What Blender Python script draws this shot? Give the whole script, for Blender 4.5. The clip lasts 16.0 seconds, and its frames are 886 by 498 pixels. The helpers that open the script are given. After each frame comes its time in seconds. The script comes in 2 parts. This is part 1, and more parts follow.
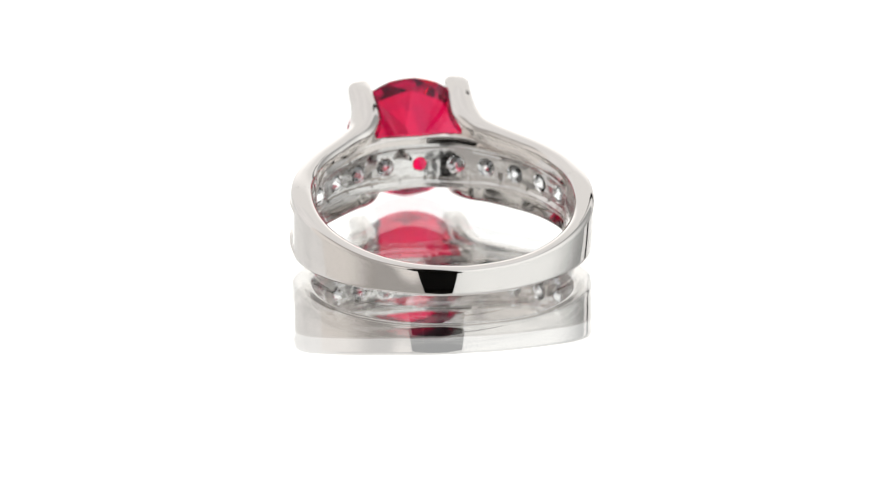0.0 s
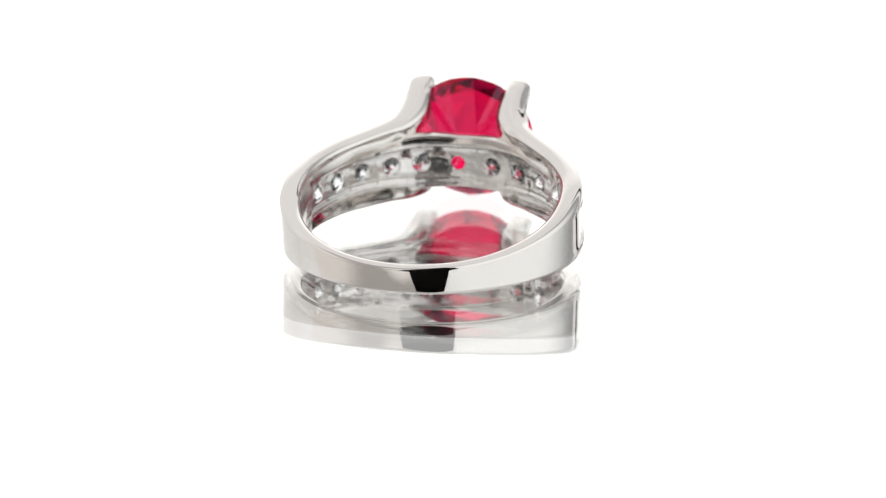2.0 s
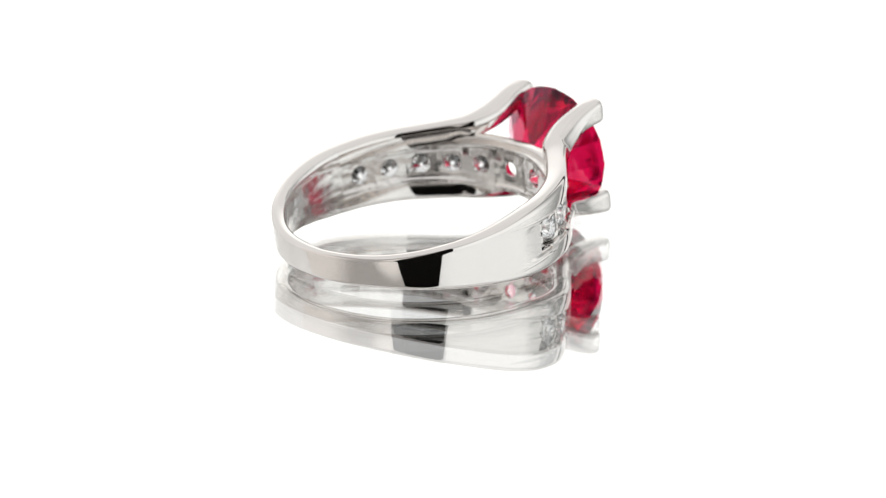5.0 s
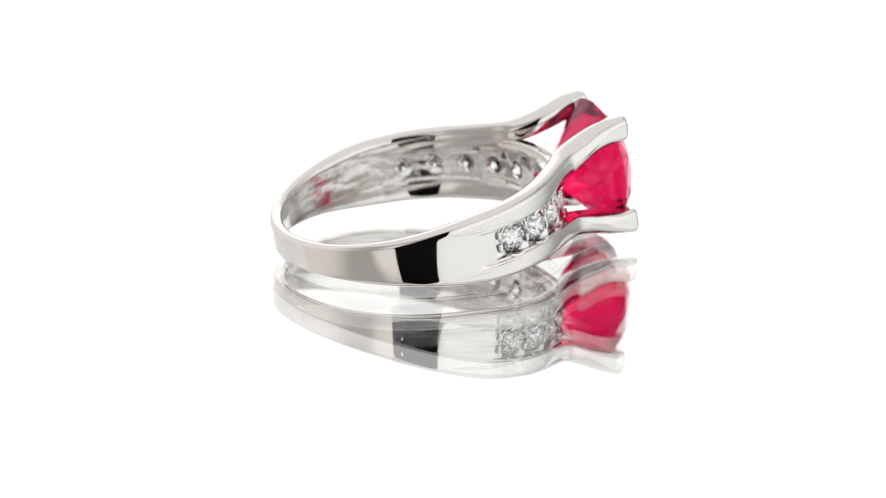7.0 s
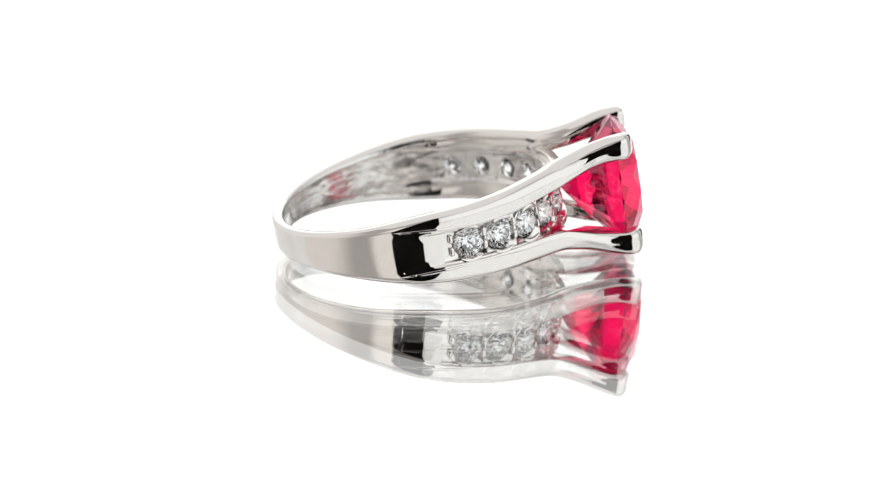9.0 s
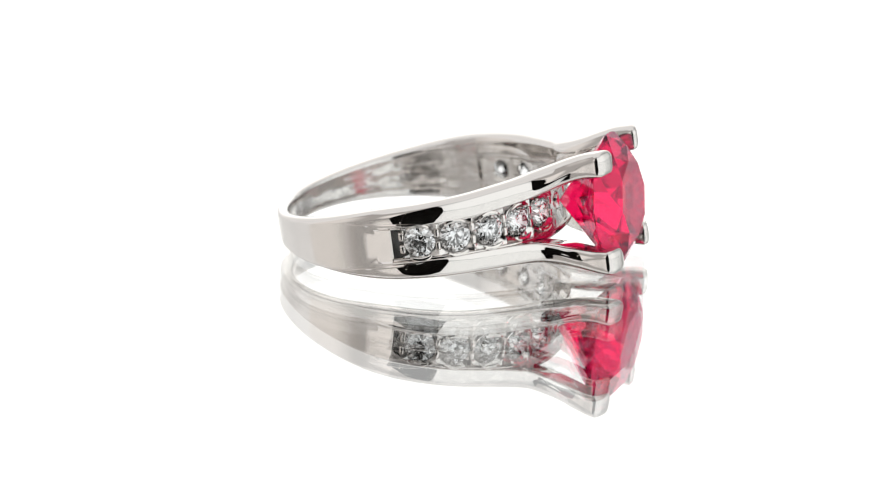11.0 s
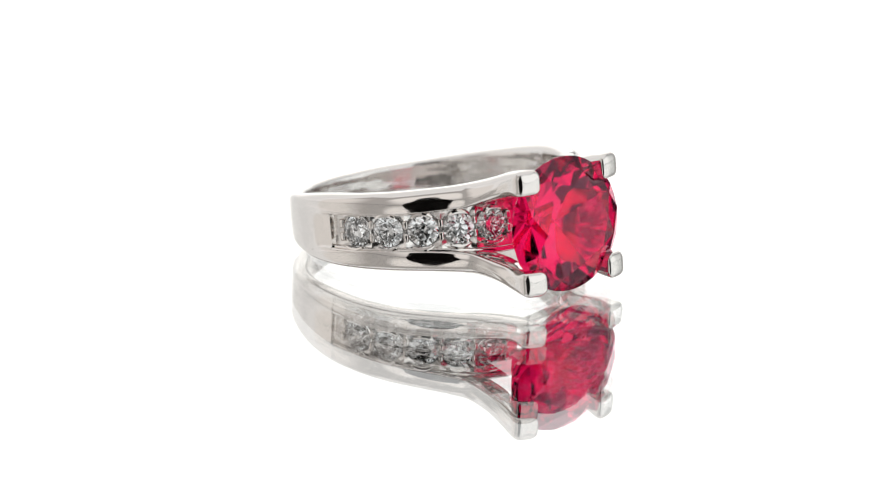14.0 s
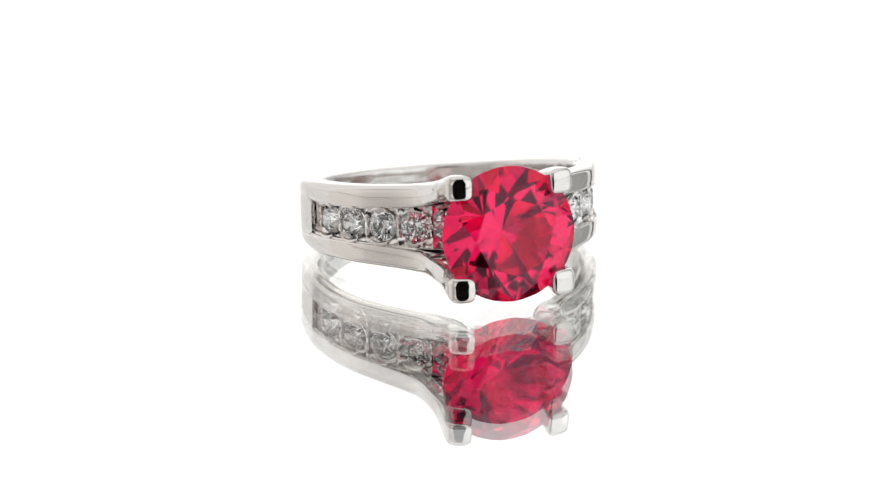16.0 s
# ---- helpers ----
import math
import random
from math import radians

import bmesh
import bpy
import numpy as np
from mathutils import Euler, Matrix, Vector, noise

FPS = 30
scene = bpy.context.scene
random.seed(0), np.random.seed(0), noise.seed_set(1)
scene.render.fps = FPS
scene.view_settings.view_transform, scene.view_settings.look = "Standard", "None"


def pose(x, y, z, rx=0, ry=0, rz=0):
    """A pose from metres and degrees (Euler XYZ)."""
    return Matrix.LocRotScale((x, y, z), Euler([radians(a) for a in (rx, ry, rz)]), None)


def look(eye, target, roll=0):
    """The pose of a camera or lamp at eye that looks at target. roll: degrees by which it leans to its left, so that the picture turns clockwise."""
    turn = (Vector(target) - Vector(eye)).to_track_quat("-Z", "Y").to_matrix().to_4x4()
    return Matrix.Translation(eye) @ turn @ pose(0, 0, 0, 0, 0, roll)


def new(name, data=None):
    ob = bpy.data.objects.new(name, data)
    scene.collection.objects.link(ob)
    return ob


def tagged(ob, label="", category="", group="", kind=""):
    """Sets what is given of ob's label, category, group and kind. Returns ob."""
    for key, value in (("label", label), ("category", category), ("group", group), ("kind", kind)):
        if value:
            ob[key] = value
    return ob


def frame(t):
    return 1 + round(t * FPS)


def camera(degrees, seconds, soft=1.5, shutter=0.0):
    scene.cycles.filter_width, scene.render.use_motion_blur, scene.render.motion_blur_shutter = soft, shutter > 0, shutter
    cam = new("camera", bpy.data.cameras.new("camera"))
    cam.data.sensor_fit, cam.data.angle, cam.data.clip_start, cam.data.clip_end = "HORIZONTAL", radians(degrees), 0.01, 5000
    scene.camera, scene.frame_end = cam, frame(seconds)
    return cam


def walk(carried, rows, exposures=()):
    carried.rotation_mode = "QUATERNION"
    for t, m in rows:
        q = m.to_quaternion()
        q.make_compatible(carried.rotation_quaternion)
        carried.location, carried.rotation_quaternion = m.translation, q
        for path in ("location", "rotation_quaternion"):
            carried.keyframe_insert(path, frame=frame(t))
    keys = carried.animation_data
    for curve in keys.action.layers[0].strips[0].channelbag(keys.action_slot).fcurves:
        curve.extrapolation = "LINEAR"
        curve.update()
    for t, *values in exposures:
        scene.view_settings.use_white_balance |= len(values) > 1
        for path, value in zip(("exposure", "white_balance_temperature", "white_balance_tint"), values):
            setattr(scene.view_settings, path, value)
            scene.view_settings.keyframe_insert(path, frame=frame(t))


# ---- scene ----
# ring-radius unit in metres
U = 0.0104
FLOOR = 0.055 * U
ELEV, DIST = 18.0, 28.7 * U

cam = camera(12.0, 16.0, 1.15)
EYE = Vector((0, -DIST * math.cos(radians(ELEV)), DIST * math.sin(radians(ELEV)) - FLOOR))
AIM = Vector((-0.0272 * U, 0, -FLOOR))
walk(cam, [(0.0, look(EYE, AIM)), (16.0, look(EYE, AIM))])
cam.data.dof.use_dof = True
cam.data.dof.focus_distance = 27.9 * U
cam.data.dof.aperture_fstop = 42

# ---- light: a white tent, its cloth glowing in place of lamps outside ----
world = bpy.data.worlds.new("dark_studio")
scene.world = world
world.use_nodes = True
world.node_tree.nodes["Background"].inputs[0].default_value = (0.02, 0.02, 0.02, 1)
world.node_tree.nodes["Background"].inputs[1].default_value = 0.3


# ---- materials ----
def material(name):
    m = bpy.data.materials.new(name)
    m.use_nodes = True
    nt = m.node_tree
    nt.nodes.clear()
    out = nt.nodes.new("ShaderNodeOutputMaterial")
    return m, nt, out


def add(nt, kind, **values):
    n = nt.nodes.new(kind)
    for k, v in values.items():
        n.inputs[k.replace("_", " ")].default_value = v
    return n


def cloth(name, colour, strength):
    """Tent cloth, light from behind put in as emission, with a soft unevenness."""
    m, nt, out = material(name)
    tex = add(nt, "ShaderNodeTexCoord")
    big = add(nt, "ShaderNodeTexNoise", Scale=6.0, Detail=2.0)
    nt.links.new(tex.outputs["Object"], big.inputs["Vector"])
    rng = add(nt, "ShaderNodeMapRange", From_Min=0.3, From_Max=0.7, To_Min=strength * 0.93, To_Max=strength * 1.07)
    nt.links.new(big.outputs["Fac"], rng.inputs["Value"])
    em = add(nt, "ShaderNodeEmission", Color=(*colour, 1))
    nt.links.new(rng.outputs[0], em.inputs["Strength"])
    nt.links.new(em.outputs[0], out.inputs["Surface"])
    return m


def emissive(name, colour, edge, middle, spot, reach):
    """Tent cloth with painted-in glow: bright at the spot, falling off over reach metres."""
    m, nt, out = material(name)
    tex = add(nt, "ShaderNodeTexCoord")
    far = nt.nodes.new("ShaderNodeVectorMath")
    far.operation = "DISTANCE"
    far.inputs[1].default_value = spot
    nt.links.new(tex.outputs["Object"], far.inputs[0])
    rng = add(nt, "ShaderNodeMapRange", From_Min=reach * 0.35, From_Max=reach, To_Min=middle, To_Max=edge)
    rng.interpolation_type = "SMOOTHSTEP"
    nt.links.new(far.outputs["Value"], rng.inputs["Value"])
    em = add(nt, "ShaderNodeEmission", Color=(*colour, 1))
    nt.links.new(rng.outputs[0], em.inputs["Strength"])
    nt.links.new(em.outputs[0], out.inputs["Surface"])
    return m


def metal(name, colour, rough, bump=0.0):
    """Polished or, with a bump, cast metal with file streaks round the ring and fine pits."""
    m, nt, out = material(name)
    b = add(nt, "ShaderNodeBsdfPrincipled", Base_Color=(*colour, 1), Metallic=1.0, Roughness=rough)
    tex = add(nt, "ShaderNodeTexCoord")
    n1 = add(nt, "ShaderNodeTexNoise", Scale=900.0, Detail=3.0)
    nt.links.new(tex.outputs["Object"], n1.inputs["Vector"])
    r = add(nt, "ShaderNodeMapRange", From_Min=0.3, From_Max=0.7, To_Min=rough * 0.7, To_Max=rough * 1.4)
    nt.links.new(n1.outputs["Fac"], r.inputs["Value"])
    nt.links.new(r.outputs[0], b.inputs["Roughness"])
    if bump:
        stretch = add(nt, "ShaderNodeMapping", Scale=(1.0, 1.0, 3.0))
        nt.links.new(tex.outputs["Object"], stretch.inputs["Vector"])
        n2 = add(nt, "ShaderNodeTexNoise", Scale=170.0, Detail=2.0)
        nt.links.new(stretch.outputs[0], n2.inputs["Vector"])
        n3 = add(nt, "ShaderNodeTexNoise", Scale=1400.0, Detail=2.0)
        nt.links.new(tex.outputs["Object"], n3.inputs["Vector"])
        bp = add(nt, "ShaderNodeBump", Strength=bump, Distance=0.0003)
        nt.links.new(n2.outputs["Fac"], bp.inputs["Height"])
        fine = add(nt, "ShaderNodeBump", Strength=bump * 0.5, Distance=0.0001)
        nt.links.new(n3.outputs["Fac"], fine.inputs["Height"])
        nt.links.new(bp.outputs[0], fine.inputs["Normal"])
        nt.links.new(fine.outputs[0], b.inputs["Normal"])
    nt.links.new(b.outputs[0], out.inputs["Surface"])
    return m


def gem(name, colour, ior, gloss=0.0, rough=0.0):
    m, nt, out = material(name)
    g = add(nt, "ShaderNodeBsdfGlass", Color=(*colour, 1), Roughness=rough, IOR=ior)
    if gloss:
        shine = add(nt, "ShaderNodeBsdfGlossy", Color=(1, 1, 1, 1), Roughness=0.0)
        edge = add(nt, "ShaderNodeFresnel", IOR=gloss)
        mix = add(nt, "ShaderNodeMixShader")
        nt.links.new(edge.outputs[0], mix.inputs[0])
        nt.links.new(g.outputs[0], mix.inputs[1])
        nt.links.new(shine.outputs[0], mix.inputs[2])
        g = mix
    nt.links.new(g.outputs[0], out.inputs["Surface"])
    return m


def diffuse(name, colour, rough=0.8):
    m, nt, out = material(name)
    b = add(nt, "ShaderNodeBsdfPrincipled", Base_Color=(*colour, 1), Roughness=rough)
    nt.links.new(b.outputs[0], out.inputs["Surface"])
    return m


def half_mirror(name, share, tint=1.0):
    """The clear front face of the mirror plate: part of the light bounces off it, the rest goes through."""
    m, nt, out = material(name)
    g = add(nt, "ShaderNodeBsdfGlossy", Color=(1, 1, 1, 1), Roughness=0.0)
    t = add(nt, "ShaderNodeBsdfTransparent", Color=(tint, tint, tint, 1))
    mix = add(nt, "ShaderNodeMixShader", Fac=share)
    nt.links.new(t.outputs[0], mix.inputs[1])
    nt.links.new(g.outputs[0], mix.inputs[2])
    nt.links.new(mix.outputs[0], out.inputs["Surface"])
    return m


def silver(name):
    m, nt, out = material(name)
    g = add(nt, "ShaderNodeBsdfGlossy", Color=(0.96, 0.965, 0.96, 1), Roughness=0.0)
    nt.links.new(g.outputs[0], out.inputs["Surface"])
    return m


# brightness and falloff are painted into each cloth's emission; no lamps stand behind
CLOTH_BACK = emissive("white_tent_cloth_backdrop", (1.0, 1.0, 0.99), 0.90, 1.38, (0, 0.34, 0.1), 0.22)
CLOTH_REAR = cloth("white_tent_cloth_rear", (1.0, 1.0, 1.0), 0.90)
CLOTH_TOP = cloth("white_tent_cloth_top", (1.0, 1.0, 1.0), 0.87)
CLOTH_LEFT = emissive("warm_tent_cloth", (1.0, 0.965, 0.93), 0.455, 0.86, (-0.34, 0.03, 0.1), 0.31)
CLOTH_RIGHT = emissive("cool_tent_cloth", (0.97, 1.0, 1.0), 0.41, 1.15, (0.30, -0.20, 0.1), 0.50)
CLOTH_FRONT = emissive("tent_cloth_front", (1.0, 0.97, 0.94), 0.455, 0.93, (-0.125, -0.27, 0.1), 0.11)
DARK = diffuse("dark_studio_cloth", (0.03, 0.025, 0.023))
GOLD = metal("polished_white_gold", (0.795, 0.755, 0.725), 0.04)
CAST = metal("cast_white_gold", (0.82, 0.79, 0.765), 0.16, 0.8)
RUBY = gem("ruby", (0.965, 0.09, 0.325), 1.77, 1.46, 0.10)
DIAMOND = gem("diamond", (1.0, 1.0, 1.0), 2.3, 0.0, 0.06)
FRONT_FACE = half_mirror("clear_plate_face", 0.25)
SILVER = silver("silvered_back")


# ---- mesh helpers ----
def link(name, bm, mat, parent=None, sharp=None, smooth=True):
    me = bpy.data.meshes.new(name)
    bmesh.ops.recalc_face_normals(bm, faces=bm.faces[:])
    for f in bm.faces:
        f.smooth = smooth
    bm.to_mesh(me)
    bm.free()
    if sharp:
        me.set_sharp_from_angle(angle=radians(sharp))
    me.materials.append(mat)
    ob = new(name, me)
    if parent:
        ob.parent = parent
    return ob


def part(name, bm, mat, parent, label="", sharp=35, smooth=True):
    ob = link(name, bm, mat, parent, sharp if smooth else None, smooth)
    return tagged(ob, label) if label else ob


def slab(x0, x1, y0, y1, z0, z1):
    bm = bmesh.new()
    bmesh.ops.create_cube(bm, size=1)
    for v in bm.verts:
        v.co = ((x0 + x1) / 2 + v.co.x * (x1 - x0), (y0 + y1) / 2 + v.co.y * (y1 - y0), (z0 + z1) / 2 + v.co.z * (z1 - z0))
    return bm


def wall(name, box, mat, label):
    return tagged(link(name, slab(*box), mat, smooth=False), label, "wall", kind="structure")


def loft(rings, caps=True):
    """A skin over closed loops of equal length."""
    bm = bmesh.new()
    rows = [[bm.verts.new(p) for p in ring] for ring in rings]
    n = len(rows[0])
    for a, b in zip(rows, rows[1:]):
        for i in range(n):
            bm.faces.new((a[i], a[(i + 1) % n], b[(i + 1) % n], b[i]))
    if caps:
        bm.faces.new(rows[0])
        bm.faces.new(rows[-1][::-1])
    return bm


def along(table, x):
    """Smooth reading of a short table of (place, value)."""
    if x <= table[0][0]:
        return table[0][1]
    for (a, va), (b, vb) in zip(table, table[1:]):
        if x <= b:
            i = [t[0] for t in table].index(a)
            s = lambda j: (table[min(j + 1, len(table) - 1)][1] - table[max(j - 1, 0)][1]) / (table[min(j + 1, len(table) - 1)][0] - table[max(j - 1, 0)][0])
            h, u = b - a, (x - a) / (b - a)
            return ((2 * u**3 - 3 * u**2 + 1) * va + (u**3 - 2 * u**2 + u) * h * s(i) + (3 * u**2 - 2 * u**3) * vb + (u**3 - u**2) * h * s(i + 1))
    return table[-1][1]


# ---- the tent and the mirror plate ----
plate = tagged(new("mirror_plate"), "thick clear mirror plate under the ring with a double reflection", "mirror plate", kind="structure")


def sheet(z):
    bm = bmesh.new()
    bmesh.ops.create_grid(bm, x_segments=1, y_segments=1, size=0.5, matrix=Matrix.Translation((0, 0, z)))
    return bm


part("glossy_layer", sheet(-0.0425 * U), FRONT_FACE, plate, "clear half-reflecting top face of the plate")
part("silvered_back", slab(-0.5, 0.5, -0.5, 0.5, -0.004, -0.100 * U), SILVER, plate, "silvered back face", smooth=False)

wall("wall_back", (-0.34, 0.235, 0.34, 0.35, 0.0005, 0.5), CLOTH_BACK, "plain white emissive cloth backdrop of a photo tent")
wall("wall_side_rear", (-0.35, -0.34, 0.06, 0.35, 0.0005, 0.5), CLOTH_REAR, "plain white emissive tent cloth beside the backdrop")
wall("wall_side_rear", (0.34, 0.35, 0.12, 0.35, 0.0005, 0.5), CLOTH_RIGHT, "plain white emissive tent cloth beside the backdrop")
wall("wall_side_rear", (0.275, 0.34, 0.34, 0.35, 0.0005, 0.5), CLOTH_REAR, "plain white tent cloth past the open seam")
wall("wall_warm", (-0.35, -0.34, -0.27, 0.06, 0.0005, 0.5), CLOTH_LEFT, "warm white tent cloth, dimly emissive")
wall("wall_cool", (0.34, 0.35, -0.27, 0.12, 0.0005, 0.5), CLOTH_RIGHT, "cool white tent cloth, emissive")


def slot_panel(x_slot, x_out, top, r, mat, label):
    """Half of the tent's front, with half of the round-cornered slot cut out of it up to the tent's middle line."""
    s = 1 if x_out > 0 else -1
    arc = [(x_slot - s * r * (1 - math.cos(radians(10 * k))), top - r + r * math.sin(radians(10 * k))) for k in range(10)]
    outline = [(x_out, 0.0005), (x_slot, 0.0005)] + arc + [(0, top), (0, 0.5), (x_out, 0.5)]
    bm = bmesh.new()
    lower = [bm.verts.new((x, -0.27, z)) for x, z in outline]
    upper = [bm.verts.new((x, -0.28, z)) for x, z in outline]
    n = len(outline)
    bm.faces.new(lower)
    bm.faces.new(upper[::-1])
    for i in range(n):
        bm.faces.new((lower[i], upper[i], upper[(i + 1) % n], lower[(i + 1) % n]))
    bmesh.ops.triangulate(bm, faces=bm.faces[:])
    tagged(link("wall_front", bm, mat, smooth=False), label, "wall", kind="structure")


slot_panel(-0.125, -0.35, 0.42, 0.06, CLOTH_FRONT, "white emissive tent cloth beside the open front slot, brighter along the slot")
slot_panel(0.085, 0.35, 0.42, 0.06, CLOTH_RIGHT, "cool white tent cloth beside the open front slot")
tagged(link("ceiling", slab(-0.35, 0.35, -0.28, 0.35, 0.5, 0.51), CLOTH_TOP, smooth=False), "white emissive cloth top of the tent", "ceiling", kind="structure")
wall("wall_studio", (-0.9, 0.9, -1.21, -1.2, -0.02, 0.9), DARK, "dark studio cloth beyond the open slot")
wall("wall_studio", (-0.91, -0.9, -1.2, 0.6, -0.02, 0.9), DARK, "dark studio cloth around the tent")
wall("wall_studio", (0.9, 0.91, -1.2, 0.6, -0.02, 0.9), DARK, "dark studio cloth around the tent")
wall("wall_studio", (-0.9, 0.9, 0.6, 0.61, -0.02, 0.9), DARK, "dark studio cloth behind the tent")
tagged(link("studio_ceiling", slab(-0.9, 0.9, -1.2, 0.6, 0.9, 0.91), DARK, smooth=False), "dark cloth over the studio", "ceiling", kind="structure")
tagged(link("floor", slab(-0.91, 0.91, -1.21, 0.61, -0.03, -0.02), DARK, smooth=False), "dark table under the mirror plate", "floor", kind="structure")

# unseen glowing ball on a stand, added to put a glint in the dark reflection
GLOW = cloth("glint_glow", (1.0, 0.97, 0.92), 6.0)
bm = bmesh.new()
bmesh.ops.create_uvsphere(bm, u_segments=16, v_segments=10, radius=0.0026, matrix=Matrix.Translation((-0.105, -0.42, 0.125)))
bm2 = slab(-0.108, -0.102, -0.436, -0.4215, -0.02, 0.122)
lamp = tagged(new("glint_lamp"), "small lamp added unseen outside the tent for a glint in the gold", "lamp")
part("bulb", bm, GLOW, lamp, "small glowing ball added for the glint")
part("stand", bm2, DARK, lamp, "thin dark stand added under the glowing ball", smooth=False)

# ---- the ring, in its own space: hole axis along z, head along y ----
ring = tagged(new("ring"), "polished white-gold ring with large red gemstone, lying on mirror plate", "ring")

ROUT = [(0, 1.008), (40, 1.012), (70, 1.022), (95, 1.021), (120, 1.013), (140, 1.005), (180, 0.99)]
RIN = [(0, 0.925), (35, 0.918), (65, 0.895), (90, 0.872), (110, 0.868), (140, 0.868), (180, 0.868)]
HALF = [(0, 0.100), (30, 0.115), (60, 0.165), (90, 0.235), (110, 0.255), (130, 0.27), (150, 0.29)]
ARM_H = [(70, 0.11), (90, 0.126), (110, 0.137), (130, 0.147), (150, 0.155)]
CHANNEL = 96.5
SEATS = [107.4, 121.6, 136.0, 150.2, 163.8]
SPACING = 14.15


def place(deg, r, z, side=1):
    a = radians(deg)
    return Vector((side * math.sin(a) * r, -math.cos(a) * r, z)) * U


def ease(x, a, b):
    u = min(1.0, max(0.0, (x - a) / (b - a)))
    return u * u * (3 - 2 * u)


def corner(a):
    """Rounding of the outer and the inner edge."""
    t = along(ROUT, a) - along(RIN, a)
    return t * 0.42, t * 0.42


def section(deg):
    """Closed loop through the band at that angle from the back of the shank."""
    a = abs(deg)
    ro, ri, h = along(ROUT, a), along(RIN, a), along(HALF, a)
    e, f = corner(a)
    dome = 0.03 * (h - e * 0.8) * (1 - ease(a, 50, CHANNEL - 2))
    half = []
    for k in range(5):
        t = math.pi / 2 * k / 4
        half.append((ri + f - f * math.cos(t), h - f * 0.8 + f * 0.8 * math.sin(t)))
    for k in range(6):
        t = math.pi / 2 * k / 5
        half.append((ro - dome - e + e * math.sin(t), h - e * 0.8 + e * 0.8 * math.cos(t)))
    flat = h - e * 0.8
    pad, sink = min(0.106, 0.72 * flat), 0.014 * ease(a, 84, CHANNEL)
    rise = lambda z: ro - dome * (z / flat) ** 2
    swell = 0.0025 * ease(a, 70, CHANNEL)
    half += [(rise(flat + (pad + 0.012 - flat) * k) + swell * 4 * k * (1 - k), flat + (pad + 0.012 - flat) * k) for k in (0.2, 0.4, 0.6, 0.8, 1.0)]
    half += [(rise(z) - sink, z) for z in (pad, pad * 0.6, pad * 0.3, 0.0)]
    mirror = [(r, -z) for r, z in half[-2::-1]]
    inner = [(ri - 0.003, -h * 0.5), (ri - 0.004, 0.0), (ri - 0.003, h * 0.5)]
    s = 1 if deg >= 0 else -1
    return [place(a, r, z, s) for r, z in half + mirror + inner]


steps = [i * 2.0 for i in range(0, 40)] + [80 + i * 0.75 for i in range(22)] + [CHANNEL]
steps = sorted(d for d in steps if d <= CHANNEL)
band_bm = loft([section(-d) for d in reversed(steps[1:])] + [section(d) for d in steps])
band = part("band", band_bm, GOLD, ring, "polished white-gold band, narrow at the back and wide at the shoulders", sharp=32)
band.data.materials.append(CAST)
for f in band.data.polygons:
    c = f.center
    if f.normal.x * c.x + f.normal.y * c.y < -0.5 * math.hypot(c.x, c.y):
        f.material_index = 1

# four arms that go on from the band and end as prongs: x, y, z, width, height
FREE = [(0.511, 0.828, 0.216, 0.147, 0.148), (0.410, 0.938, 0.236, 0.188, 0.150), (0.356, 1.064, 0.268, 0.212, 0.152),
        (0.336, 1.184, 0.300, 0.198, 0.160), (0.341, 1.302, 0.326, 0.178, 0.168), (0.346, 1.418, 0.336, 0.168, 0.172)]


def on_band(d):
    ro, ri, h, ah = along(ROUT, d), along(RIN, d), along(HALF, d), along(ARM_H, d)
    c = (ro + ri) / 2
    return (math.sin(radians(d)) * c, -math.cos(radians(d)) * c, h - ah / 2, ro - ri, ah)


def arm_rows():
    rows = [on_band(CHANNEL + i * (131 - CHANNEL) / 24) for i in range(25)]
    table = [on_band(122.0), on_band(131.0)] + FREE
    cols = [[(i, v[k]) for i, v in enumerate(table)] for k in range(5)]
    n = (len(table) - 2) * 7
    return rows + [tuple(along(c, 1 + (i + 1) / 7) for c in cols) for i in range(n)]


ARM_ROWS = arm_rows()


def rounded(w, h, top_out, top_in, low, bulge=0.0):
    """A rounded box section, from the inner foot over the top to the outer foot, its outer face bulging."""
    loop = []
    z1, z0 = h / 2 - top_out * 0.8, -h / 2 + low
    for cx, cy, rx, ry, a0 in ((-w / 2 + top_in, h / 2 - top_in * 0.8, top_in, top_in * 0.8, 180), (w / 2 - top_out, h / 2 - top_out * 0.8, top_out, top_out * 0.8, 90),
                               (w / 2 - low, -h / 2 + low, low, low, 0), (-w / 2 + low, -h / 2 + low, low, low, -90)):
        for k in range(7):
            t = radians(a0 - 15 * k)
            loop.append((cx + rx * math.cos(t), cy + ry * math.sin(t)))
        if a0 == 90:
            loop += [(w / 2 + bulge * 4 * k * (1 - k), z1 + (z0 - z1) * k) for k in (0.2, 0.4, 0.6, 0.8)]
    return loop


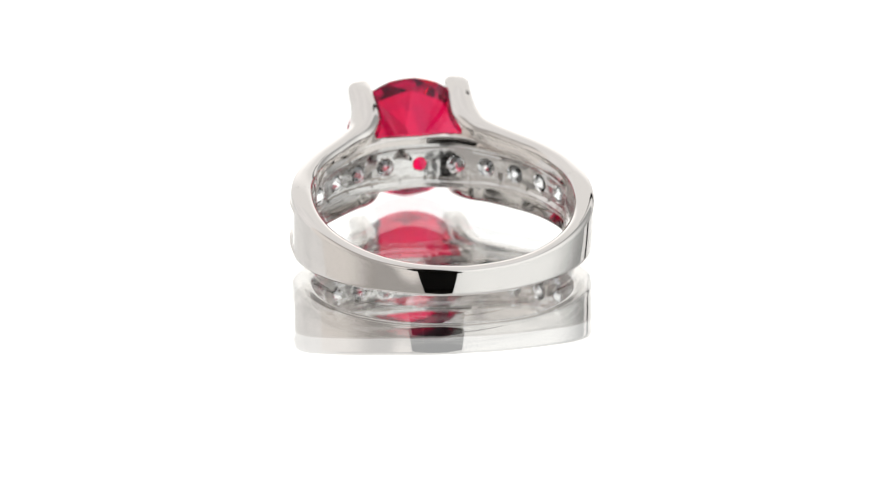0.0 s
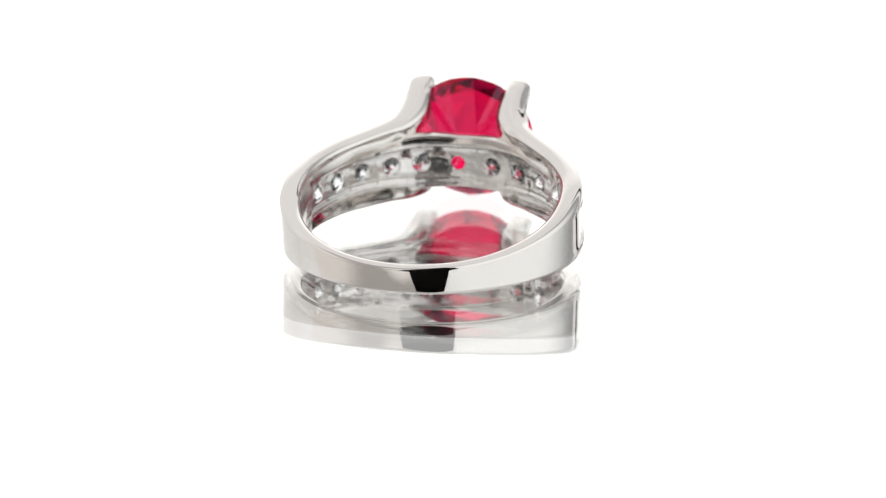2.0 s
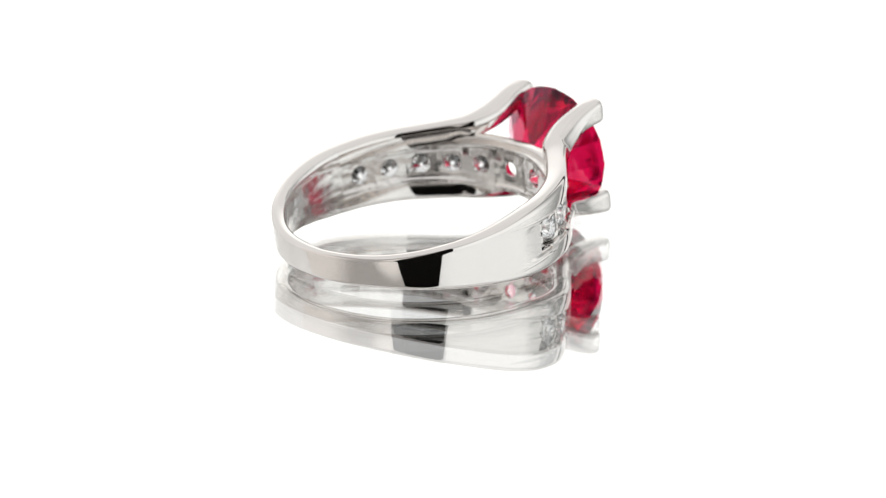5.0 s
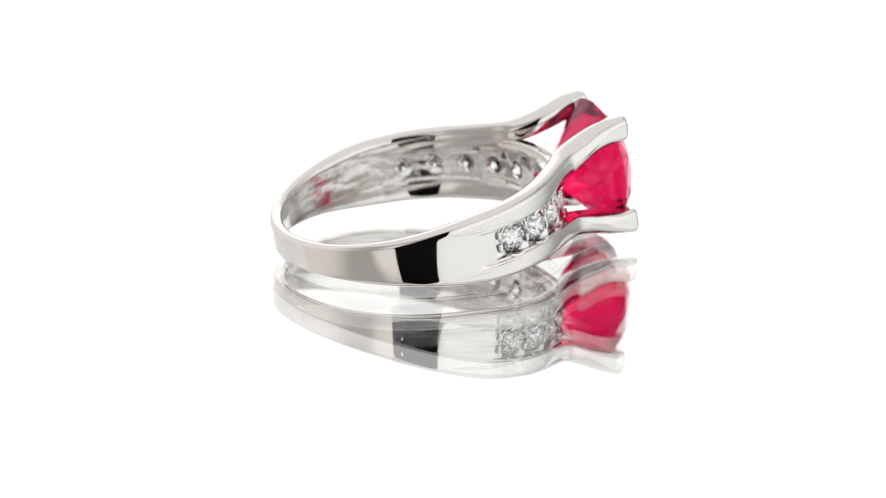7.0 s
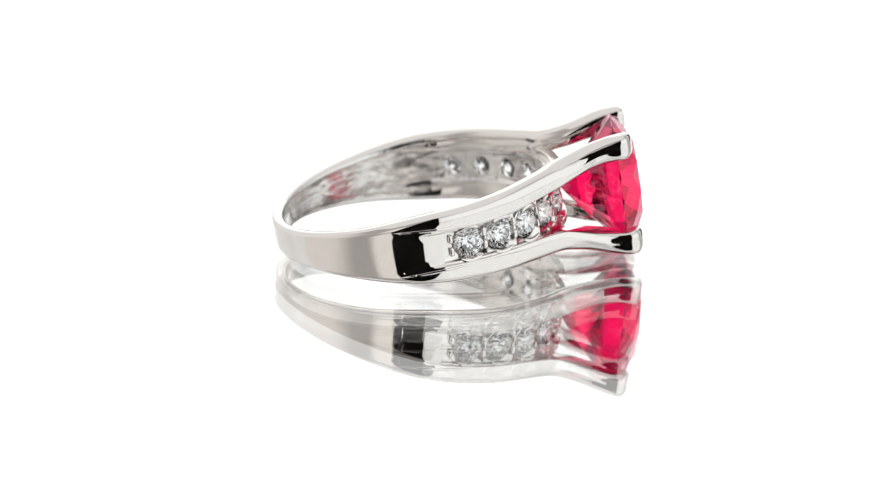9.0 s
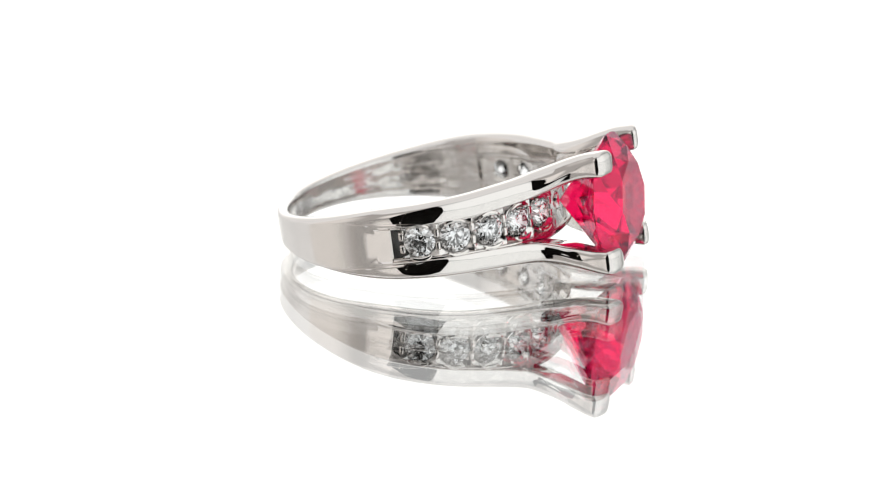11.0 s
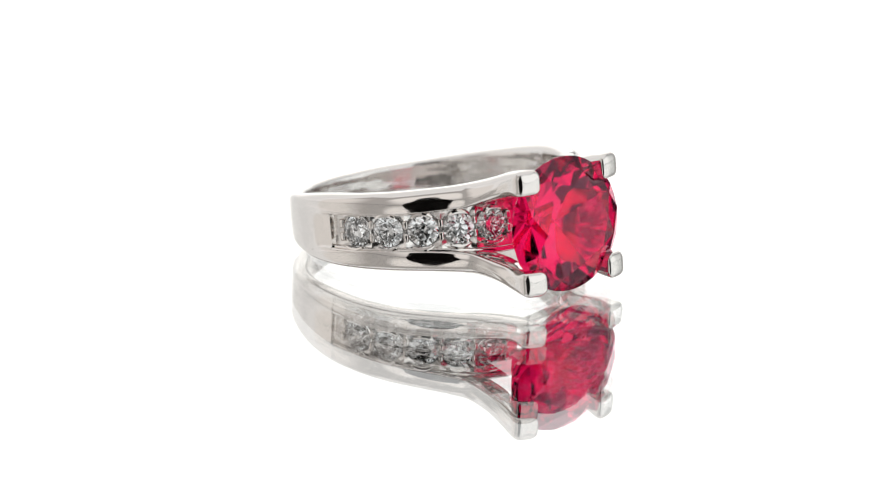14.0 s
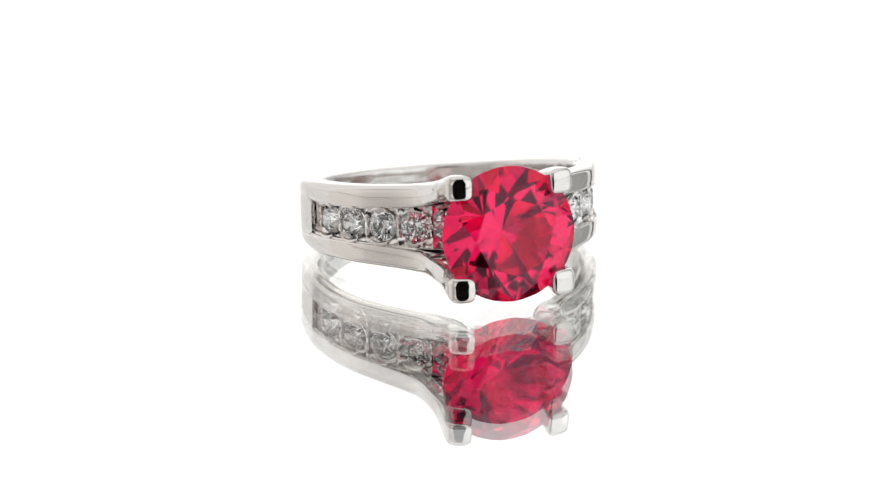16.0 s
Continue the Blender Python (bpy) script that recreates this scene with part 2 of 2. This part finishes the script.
def arm(sx, sz):
    loops = []
    last = len(ARM_ROWS) - 1
    for i, (x, y, z, w, h) in enumerate(ARM_ROWS):
        p, q = ARM_ROWS[max(i - 1, 0)], ARM_ROWS[min(i + 1, last)]
        t = Vector((q[0] - p[0], q[1] - p[1])).normalized()
        if i == 0:
            t = Vector((math.cos(radians(CHANNEL)), math.sin(radians(CHANNEL))))
        o = Vector((t.y, -t.x))
        free = ease(i, 26, last - 8)
        soft = free * (1 - 0.75 * ease(i, last - 9, last))
        big = w * (0.42 + 0.07 * soft - 0.10 * (free - soft))
        slope = 0.26 * ease(i, last - 9, last)
        loops.append([(sx * (x + o.x * u), y + o.y * u - u * slope, sz * (z + v)) for u, v in rounded(w, h, big, big, 0.012 + 0.050 * soft + 0.030 * (free - soft), 0.0025 + 0.003 * ease(i, 12, 30) * (1 - ease(i, last - 16, last - 5)) - 0.0025 * ease(i, last - 16, last - 5))])
    n = len(loops[-1])
    end, mid = loops[-1], [sum(p[k] for p in loops[-1]) / n for k in range(3)]
    for shrink, rise in ((0.97, 0.012), (0.90, 0.024), (0.78, 0.033), (0.55, 0.040), (0.25, 0.043)):
        loops.append([tuple(mid[k] + (p[k] - mid[k]) * shrink + (rise if k == 1 else 0) for k in range(3)) for p in end])
    return loft([[Vector(p) * U for p in loop] for loop in loops])


for sx in (1, -1):
    for sz in (1, -1):
        part("prong", arm(sx, sz), GOLD, ring, "polished curved arm ending as a square prong", sharp=40)


# fine ridges that run into the channel
def ridge(sx, sz):
    loops = []
    for i in range(13):
        t = i / 12
        d = 79 + 30 * t
        thick = 0.001 + 0.011 * math.sin(math.pi * t) ** 0.7
        z = 0.155 - 0.024 * t
        loops.append([place(d, along(ROUT, d) - 0.001 + thick * 0.8 * math.cos(a), sz * (z + thick * math.sin(a)), sx) for a in (k * math.pi / 4 for k in range(8))])
    return loft(loops)


for sx in (1, -1):
    for sz in (1, -1):
        part("ridge", ridge(sx, sz), GOLD, ring)


def strip_height(d):
    return along([(96, 0.112), (110, 0.118), (130, 0.126), (150, 0.145), (165, 0.165), (180, 0.160)], d if d <= 180 else 360 - d)


def pierced(cells, r_edge, r_rim, r_low):
    """A strip on the ring's curve with one round hole through each cell: cells of (hole's middle, start, end, hole radius), in degrees."""
    bm = bmesh.new()
    n = 32
    for mid, start, end, hole in cells:
        loops = []
        edge = []
        for k in range(n):
            a = 2 * math.pi * k / n
            c, sn = math.cos(a), math.sin(a)
            m = max(abs(c), abs(sn))
            d = mid + (c / m) * ((end - mid) if c > 0 else (mid - start))
            edge.append((d, sn / m * strip_height(d)))
        sunk = lambda d, z: r_low + 0.022 * (1 - ease(abs(z) / strip_height(d), 0.72, 0.84))
        loops.append([place(d, sunk(d, z), z) for d, z in edge])
        loops.append([place(d, r_edge, z) for d, z in edge])
        for r, q in ((r_rim, hole + 0.007), (r_rim - 0.010, hole), (r_low + 0.028, min(hole * 0.84, 0.064)), (r_low + 0.022, min(hole * 0.84, 0.064) + 0.006)):
            loops.append([place(mid + math.degrees(math.cos(2 * math.pi * k / n) * q / r_rim), r, math.sin(2 * math.pi * k / n) * q) for k in range(n)])
        for share in (0.70, 0.76, 0.80, 0.86):
            loops.append([place(d, sunk(d, z * share), z * share) for d, z in edge])
        rows = [[bm.verts.new(p) for p in loop] for loop in loops]
        for j, (p, q) in enumerate(zip(rows, rows[1:] + rows[:1])):
            for i in range(n):
                a = 2 * math.pi * (i + 0.5) / n
                if j == 0 and abs(math.cos(a)) > abs(math.sin(a)):
                    continue
                bm.faces.new((p[i], p[(i + 1) % n], q[(i + 1) % n], q[i]))
    bmesh.ops.remove_doubles(bm, verts=bm.verts[:], dist=1e-7)
    return bm


cuts = [CHANNEL - 0.3] + [(p + q) / 2 for p, q in zip(SEATS, SEATS[1:])] + [SEATS[-1] + SPACING / 2]
cells = [(d, cuts[i], cuts[i + 1], 0.099) for i, d in enumerate(SEATS)]
cells += [(180.0, cuts[-1], 360 - cuts[-1], 0.060)] + [(360 - m, 360 - e, 360 - b, h) for m, b, e, h in reversed(cells)]
part("setting", pierced(cells, 0.968, 0.948, 0.870), CAST, ring, "pierced white-gold strip that seats the gemstones", sharp=38)


# slim rails along the strip, between it and the arms
def rail(sx, sz):
    loops = []
    for i in range(43):
        d = CHANNEL + 0.2 + i * (179.99 - CHANNEL - 0.2) / 42
        z, r = strip_height(d) + 0.010, 0.960 - 0.008 * ease(d, 140, 166)
        loops.append([place(d, r + u, sz * (z + v), sx) for u, v in rounded(0.075, 0.044, 0.016, 0.016, 0.008)])
    return loft(loops)


for sx in (1, -1):
    for sz in (1, -1):
        part("rail", rail(sx, sz), GOLD, ring, sharp=40)


# ---- gemstones ----
def brilliant(radius, table, crown, depth, girdle, low_r, fine):
    """A round brilliant cut, table towards +z, its facets ending on a round girdle (fine points to each of 16 arcs)."""
    bm = bmesh.new()
    ring_of = lambda n, r, z, off=0.0: [bm.verts.new((r * math.cos(2 * math.pi * (k + off) / n), r * math.sin(2 * math.pi * (k + off) / n), z)) for k in range(n)]
    c = math.cos(math.pi / 8)
    rt, rm, rl = table * radius, 0.80 * radius, low_r * radius
    top = ring_of(8, rt, crown)
    mid = ring_of(8, rm, crown * (radius - rm * c) / (radius - rt), 0.5)
    low = ring_of(8, rl, -girdle - depth * (1 - rl * c / radius), 0.5)
    tip = bm.verts.new((0, 0, -girdle - depth))

    def arcs(z, inner):
        """Girdle points on the plane of each half facet."""
        out = []
        for k in range(16):
            pts = [Vector((radius * math.cos(2 * math.pi * (k + i / fine) / 16), radius * math.sin(2 * math.pi * (k + i / fine) / 16), z)) for i in range(fine + 1)]
            m = inner[k // 2].co
            nrm = (pts[0] - m).cross(pts[-1] - m)
            for q in pts[:-1]:
                q.z = m.z - (nrm.x * (q.x - m.x) + nrm.y * (q.y - m.y)) / nrm.z
                out.append(bm.verts.new(q))
        return out

    g1, g2 = arcs(0.0, mid), arcs(-girdle, low)
    n = 16 * fine
    bm.faces.new(top)
    for k in range(8):
        j = (k + 1) % 8
        bm.faces.new((top[k], mid[k], top[j]))
        bm.faces.new((top[j], mid[k], g1[2 * j * fine], mid[j]))
        bm.faces.new((tip, low[k], g2[2 * j * fine], low[j]))
        for half in (2 * k, 2 * k + 1):
            span = [(half * fine + i) % n for i in range(fine + 1)]
            bm.faces.new([mid[k]] + [g1[i] for i in span])
            bm.faces.new([low[k]] + [g2[i] for i in reversed(span)])
    for i in range(n):
        bm.faces.new((g1[i], g2[i], g2[(i + 1) % n], g1[(i + 1) % n]))
    return bm


stone = part("center_stone", brilliant(0.450 * U, 0.58, 0.130 * U, 0.385 * U, 0.014 * U, 0.45, 5), RUBY, ring, "large round faceted red gemstone", smooth=False)
stone.matrix_basis = Matrix.Translation((0, 1.366 * U, 0)) @ pose(0, 0, 0, -90, 0, 0) @ pose(0, 0, 0, 0, 0, 4)

bm = brilliant(0.104 * U, 0.56, 0.034 * U, 0.090 * U, 0.006 * U, 0.24, 2)
first = part("diamond", bm, DIAMOND, ring, "small round clear faceted diamond", smooth=False)
bead_bm = loft([[Vector((x * k, y * k, z)) * U for x, y in rounded(0.034, 0.062, 0.012, 0.012, 0.012)] for k, z in ((1, -0.03), (1, 0.006), (0.9, 0.014), (0.6, 0.018))])
bead = part("bead", bead_bm, GOLD, ring, "small squared metal bead between two diamonds", sharp=50)


def scallop():
    """A raised arc of metal where the rail is cut round a diamond's seat."""
    loops = []
    for i in range(15):
        a = radians(52 + 76 * i / 14)
        q = 0.003 + 0.014 * math.sin(math.pi * i / 14) ** 0.5
        loops.append([Vector(((0.119 + q * math.cos(b)) * math.cos(a), (0.119 + q * math.cos(b)) * math.sin(a), q * math.sin(b))) * U for b in (k * math.pi / 4 for k in range(8))])
    return loft(loops)


rim = part("scallop", scallop(), GOLD, ring, "raised arc of metal beside a diamond")

def again(ob, m, used=[]):
    if ob.name not in used:
        used.append(ob.name)
        ob.matrix_basis = m
        return ob
    o = new(ob.name, ob.data)
    o.parent = ring
    o.matrix_basis = m
    if "label" in ob:
        o["label"] = ob["label"]
    return o


for side in (1, -1):
    for i, d in enumerate(SEATS):
        outward = Vector((side * math.sin(radians(d)), -math.cos(radians(d)), 0)).to_track_quat("Z", "Y").to_matrix().to_4x4()
        again(first, Matrix.Translation(place(d, 0.955, 0.0, side)) @ outward @ pose(0, 0, 0, 0, 0, 17 * i))
        for turn in (0, 180):
            again(rim, Matrix.Translation(place(d, 0.994 - 0.008 * ease(d, 140, 166), 0.0, side)) @ outward @ pose(0, 0, 0, 0, 0, turn))
    for d in [s - SPACING / 2 for s in SEATS] + [SEATS[-1] + SPACING / 2]:
        outward = Vector((side * math.sin(radians(d)), -math.cos(radians(d)), 0)).to_track_quat("Z", "Y").to_matrix().to_4x4()
        for z in (0.044, -0.044):
            again(bead, Matrix.Translation(place(d, 0.955, z, side)) @ outward)


# ---- movement ----
def motions():
    tilt = Matrix.Translation((-0.060 * U, -0.186 * U, 0.2812 * U - FLOOR)) @ pose(0, 0, 0, 7.53, 0, 0) @ pose(0, 0, 0, 0, 0, 2.0)
    walk(ring, [(t * 1.0, pose(0, 0, 0, 0, 0, -10.828 * (t - 0.75)) @ tilt) for t in range(17)])


motions()
